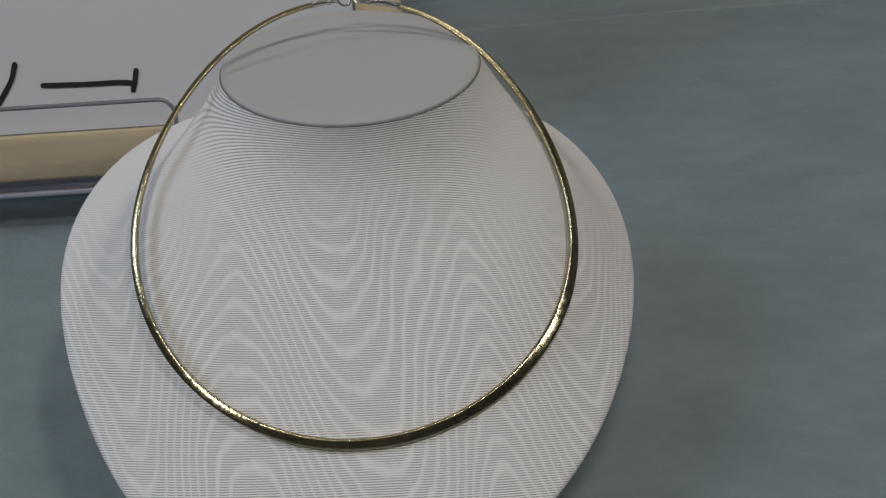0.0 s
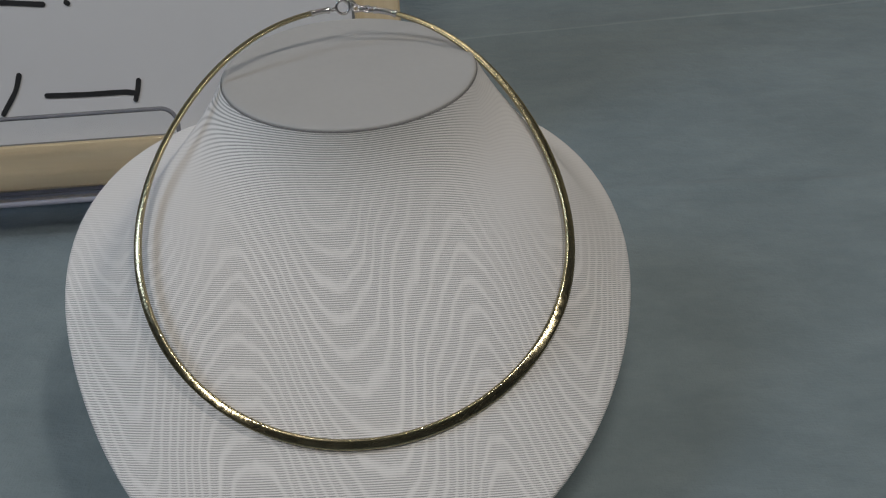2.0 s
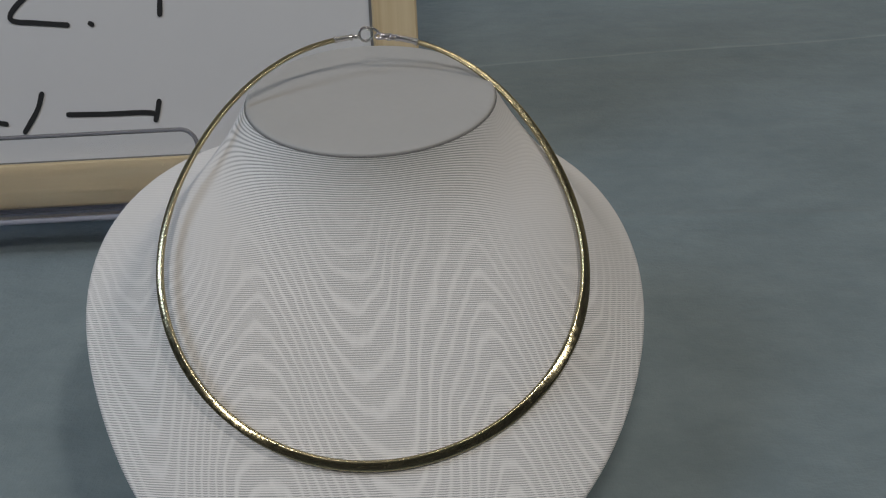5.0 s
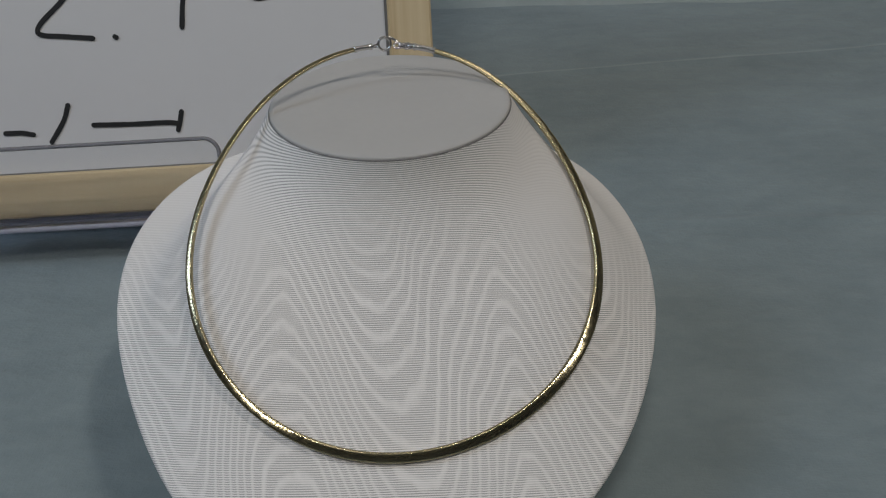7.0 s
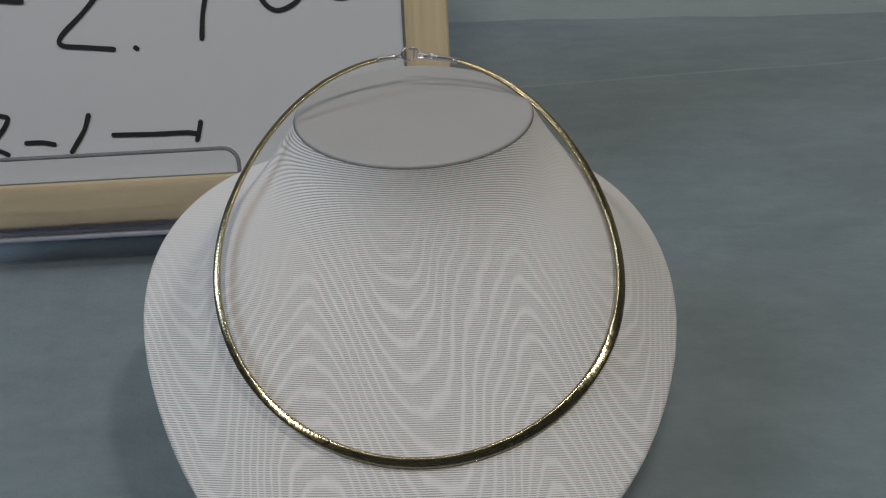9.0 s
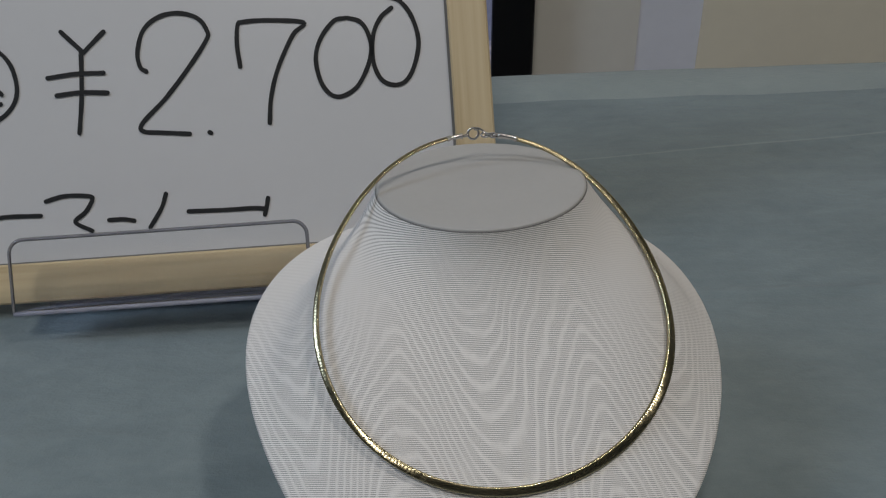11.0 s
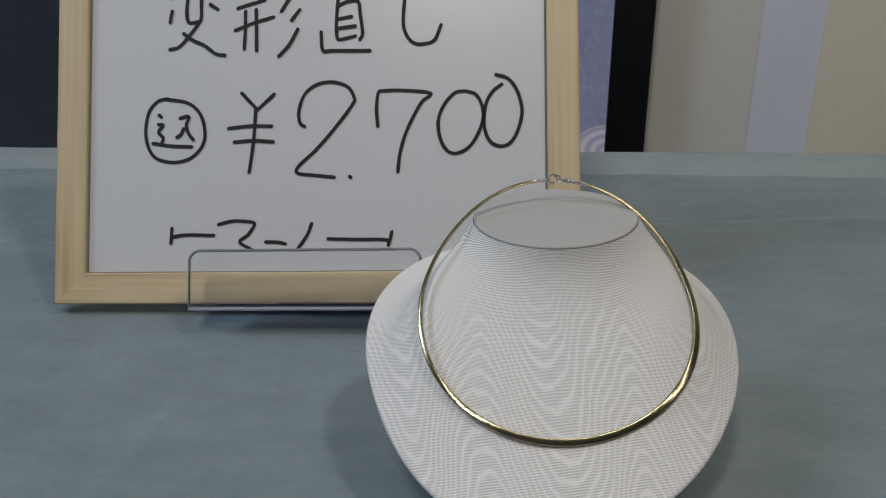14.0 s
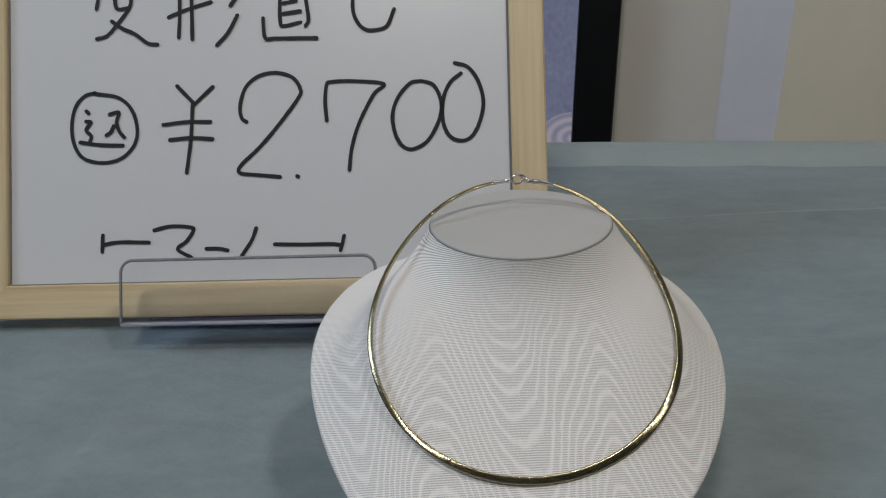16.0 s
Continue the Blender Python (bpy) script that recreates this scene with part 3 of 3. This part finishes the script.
def bust_skin():
    n, rows = 192, 72
    rings = [[skin_point(2 * math.pi * k / n, j / rows) for k in range(n)] for j in range(rows + 1)]
    # rolled rim
    normal = RIM_U.cross(RIM_V)
    for drop, shrink in ((0.0006, -0.0004), (0.0014, -0.0005), (0.0024, 0.0), (0.0030, 0.0012), (0.0030, 0.006)):
        rings.append([rim_point(2 * math.pi * k / n, shrink) - normal * drop for k in range(n)])
    bm = rings_to_bm([[ABOUT @ p for p in r] for r in rings])
    return bm


def drop_of(p, s):
    """How far down the cloth a point lies: level round the neck, drawn flat over the shoulders."""
    s = min(1.0, s / 0.7)
    k = s * s * (3 - 2 * s)
    return -(p.z - CAP_C.z) * (1 - 0.2 * k) - 0.6 * k * (p.y - CAP_C.y + CAP_R), k


def fabric_coordinates(ob, count=192, rows=72):
    """u: across, v: down the cloth, in metres, so that ribs are evenly spaced down the front."""
    front = [skin_point(-math.pi / 2, j / rows) for j in range(rows + 1)]
    drops = [drop_of(p, j / rows)[0] for j, p in enumerate(front)]
    length = [0.0]
    for p, q in zip(front, front[1:]):
        length.append(length[-1] + (q - p).length)
    layer = ob.data.uv_layers.new(name="fabric")
    m = ob.matrix_world
    for loop in ob.data.loops:
        i = loop.vertex_index
        p = m @ ob.data.vertices[i].co
        v, k = drop_of(p, (i // count) / rows)
        u = p.x + 0.25 * (p.y - 0.2)
        aside = min(1.0, max(0.0, (abs(u + 0.026) - 0.010) / 0.030))
        v -= 0.0065 * aside * aside * (1 - k)
        v = v if v < drops[0] or v > drops[-1] else float(np.interp(v, drops, length))
        layer.data[loop.index].uv = (u, v + (length[-1] - drops[-1] if v > drops[-1] else 0))


skin = part("cover", bust_skin(), M_SILK, bust, "ribbed white moire silk cover", True)
bpy.context.view_layer.update()
fabric_coordinates(skin)


def cap_mesh():
    rings = []
    for r, z in ((CAP_R - 0.0006, -0.0006), (CAP_R - 0.0002, 0.0), (CAP_R - 0.0003, 0.0005), (CAP_R - 0.0008, 0.0008), (CAP_R - 0.002, 0.0009), (CAP_R * 0.6, 0.0010), (CAP_R * 0.2, 0.0010)):
        rings.append([ABOUT @ (cap_point(2 * math.pi * k / 128, r) + Vector((0, 0, z))) for k in range(128)])
    return rings_to_bm(rings, cap_last=True)


part("neck_cap", cap_mesh(), M_CAP, bust, "plain satin disc closing the neck", True)
part("seam", tube([ABOUT @ (cap_point(2 * math.pi * k / 128, CAP_R - 0.0001) + Vector((0, 0, -0.0001))) for k in range(128)], 0.00022, 6, True), M_GAP, bust, "dark seam under the disc", True)


def base_mesh():
    normal = RIM_U.cross(RIM_V)
    n = 96
    top = [rim_point(2 * math.pi * k / n, 0.006) - normal * 0.0032 for k in range(n)]
    mid = [rim_point(2 * math.pi * k / n, 0.020) - normal * 0.006 for k in range(n)]
    low = [Vector((p.x * 0.7 - 0.027 * 0.3, 0.215 + (p.y - 0.215) * 0.7, 0.0005)) for p in mid]
    return rings_to_bm([[ABOUT @ p for p in r] for r in (top, mid, low)], cap_first=True, cap_last=True)


part("base", base_mesh(), M_CAP, bust, "white base under the shoulders", False)

# ---- the necklace ----
RING_C = Vector((-0.0240, 0.2026, 0.0733))
RING_U, RING_V = frame_of(radians(16.6), radians(55.3))
RING_N = RING_U.cross(RING_V)


def ring_point(a):
    r = 0.0580 - 0.0023 * math.cos(2 * a) + 0.0019 * math.sin(2 * a) - 0.0007 * math.cos(3 * a) - 0.0014 * math.sin(3 * a) + 0.0001 * math.cos(4 * a) - 0.0003 * math.sin(4 * a)
    return RING_C + RING_U * (r * math.cos(a)) + RING_V * (r * math.sin(a))


necklace = tagged(empty("necklace", Matrix.Translation(RING_C)), "rigid yellow gold omega necklace resting on the bust", "necklace")
START, END = radians(88.5), radians(68.8 + 360)


def chain_mesh():
    """A flattened, graduated collar of many small overlapping plates."""
    plates, sides = 330, 20
    rings = []
    for k in range(plates):
        for f, swell in ((0.0, 0.972), (0.22, 1.0), (0.78, 1.0)):
            s = (k + f) / plates
            a = START + (END - START) * s
            p = (ring_point(a) - RING_C) * (1 - 0.004 * max(0.0, math.cos(a + 0.4)))
            d = (ring_point(a + 0.002) - ring_point(a - 0.002)).normalized()
            out = d.cross(RING_N)
            swell *= 1 + 0.012 * noise.noise(Vector((k * 3.7, 0.5, 0.2)))
            wide = (0.00064 + 0.00066 * math.sin(math.pi * s) ** 1.2) * (1.12 + 0.24 * math.cos(a)) * swell
            thick = (0.00046 + 0.00022 * math.sin(math.pi * s)) * swell
            # plates twisted to catch lamp glints at two spots and lose one between
            highlight = math.exp(-((a - radians(222)) / 0.22) ** 2) + math.exp(-((a - radians(314)) / 0.24) ** 2) - 1.1 * math.exp(-((a - radians(350)) / 0.33) ** 2)
            tilt = -0.38 + 0.10 * math.cos(a) + 0.30 * highlight + 0.25 * max(0.0, math.sin(a + 0.45)) ** 1.6 + 0.05 * noise.noise(Vector((k * 2.3, 4.1, 1.7)))
            e1 = out * math.cos(tilt) + RING_N * math.sin(tilt)
            e2 = RING_N * math.cos(tilt) - out * math.sin(tilt)
            soft = lambda v: math.copysign(abs(v) ** 0.52, v)
            rings.append([p + e1 * (wide * soft(math.cos(t))) + e2 * (thick * soft(math.sin(t))) for t in (2 * math.pi * i / sides for i in range(sides))])
    return rings_to_bm(rings, cap_first=True, cap_last=True)


part("collar", chain_mesh(), M_GOLD, necklace, "graduated gold collar of fine plates", True)


def along(a0, a1, n=8, lift=0.0):
    return [ring_point(a0 + (a1 - a0) * k / n) - RING_C + RING_V * lift for k in range(n + 1)]


def ridge(base):
    return lambda s: base * (1.25 if s < 0.15 or s > 0.85 else 1.0)


part("end_cap", tube(along(radians(90.0), radians(85.0), 12), ridge(0.00078), 12), M_SILVER, necklace, "silver end cap", True)
part("end_cap", tube(along(radians(73.6), radians(67.6), 12), ridge(0.00085), 12), M_SILVER, necklace, "silver end cap", True)


def loop_mesh(centre, across, up, wide, high, wire, n=28):
    return tube([centre + across * (wide * math.cos(2 * math.pi * k / n)) + up * (high * math.sin(2 * math.pi * k / n)) for k in range(n)], wire, 7, True)


mid = ring_point(radians(81.4)) - RING_C + RING_V * 0.0006
part("spring_ring", loop_mesh(mid, RING_U, RING_V * 0.75 + RING_N * 0.66, 0.0019, 0.0019, 0.00042), M_SILVER, necklace, "silver ring clasp", True)
lever = [mid + RING_U * 0.0008 + RING_V * 0.0017, mid + RING_U * 0.0022 + RING_V * 0.0015 + RING_N * 0.0004, mid + RING_U * 0.0036 + RING_V * 0.0006, mid + RING_U * 0.0040 - RING_V * 0.0002]
part("lever", tube(smooth_line(lever, 5), lambda s: 0.00055 - 0.0002 * s, 8), M_SILVER, necklace, "silver clasp lever", True)
tag = ring_point(radians(84.0)) - RING_C
part("link", loop_mesh(tag, RING_U, RING_N, 0.0008, 0.0006, 0.00028, 16), M_SILVER, necklace, "", True)
for k, deg in enumerate((77.9, 76.6, 75.3, 74.2)):
    c = ring_point(radians(deg)) - RING_C
    part("link", loop_mesh(c, RING_U, RING_N if k % 2 else RING_V, 0.0012, 0.0009, 0.00036, 16), M_SILVER, necklace, "", True)
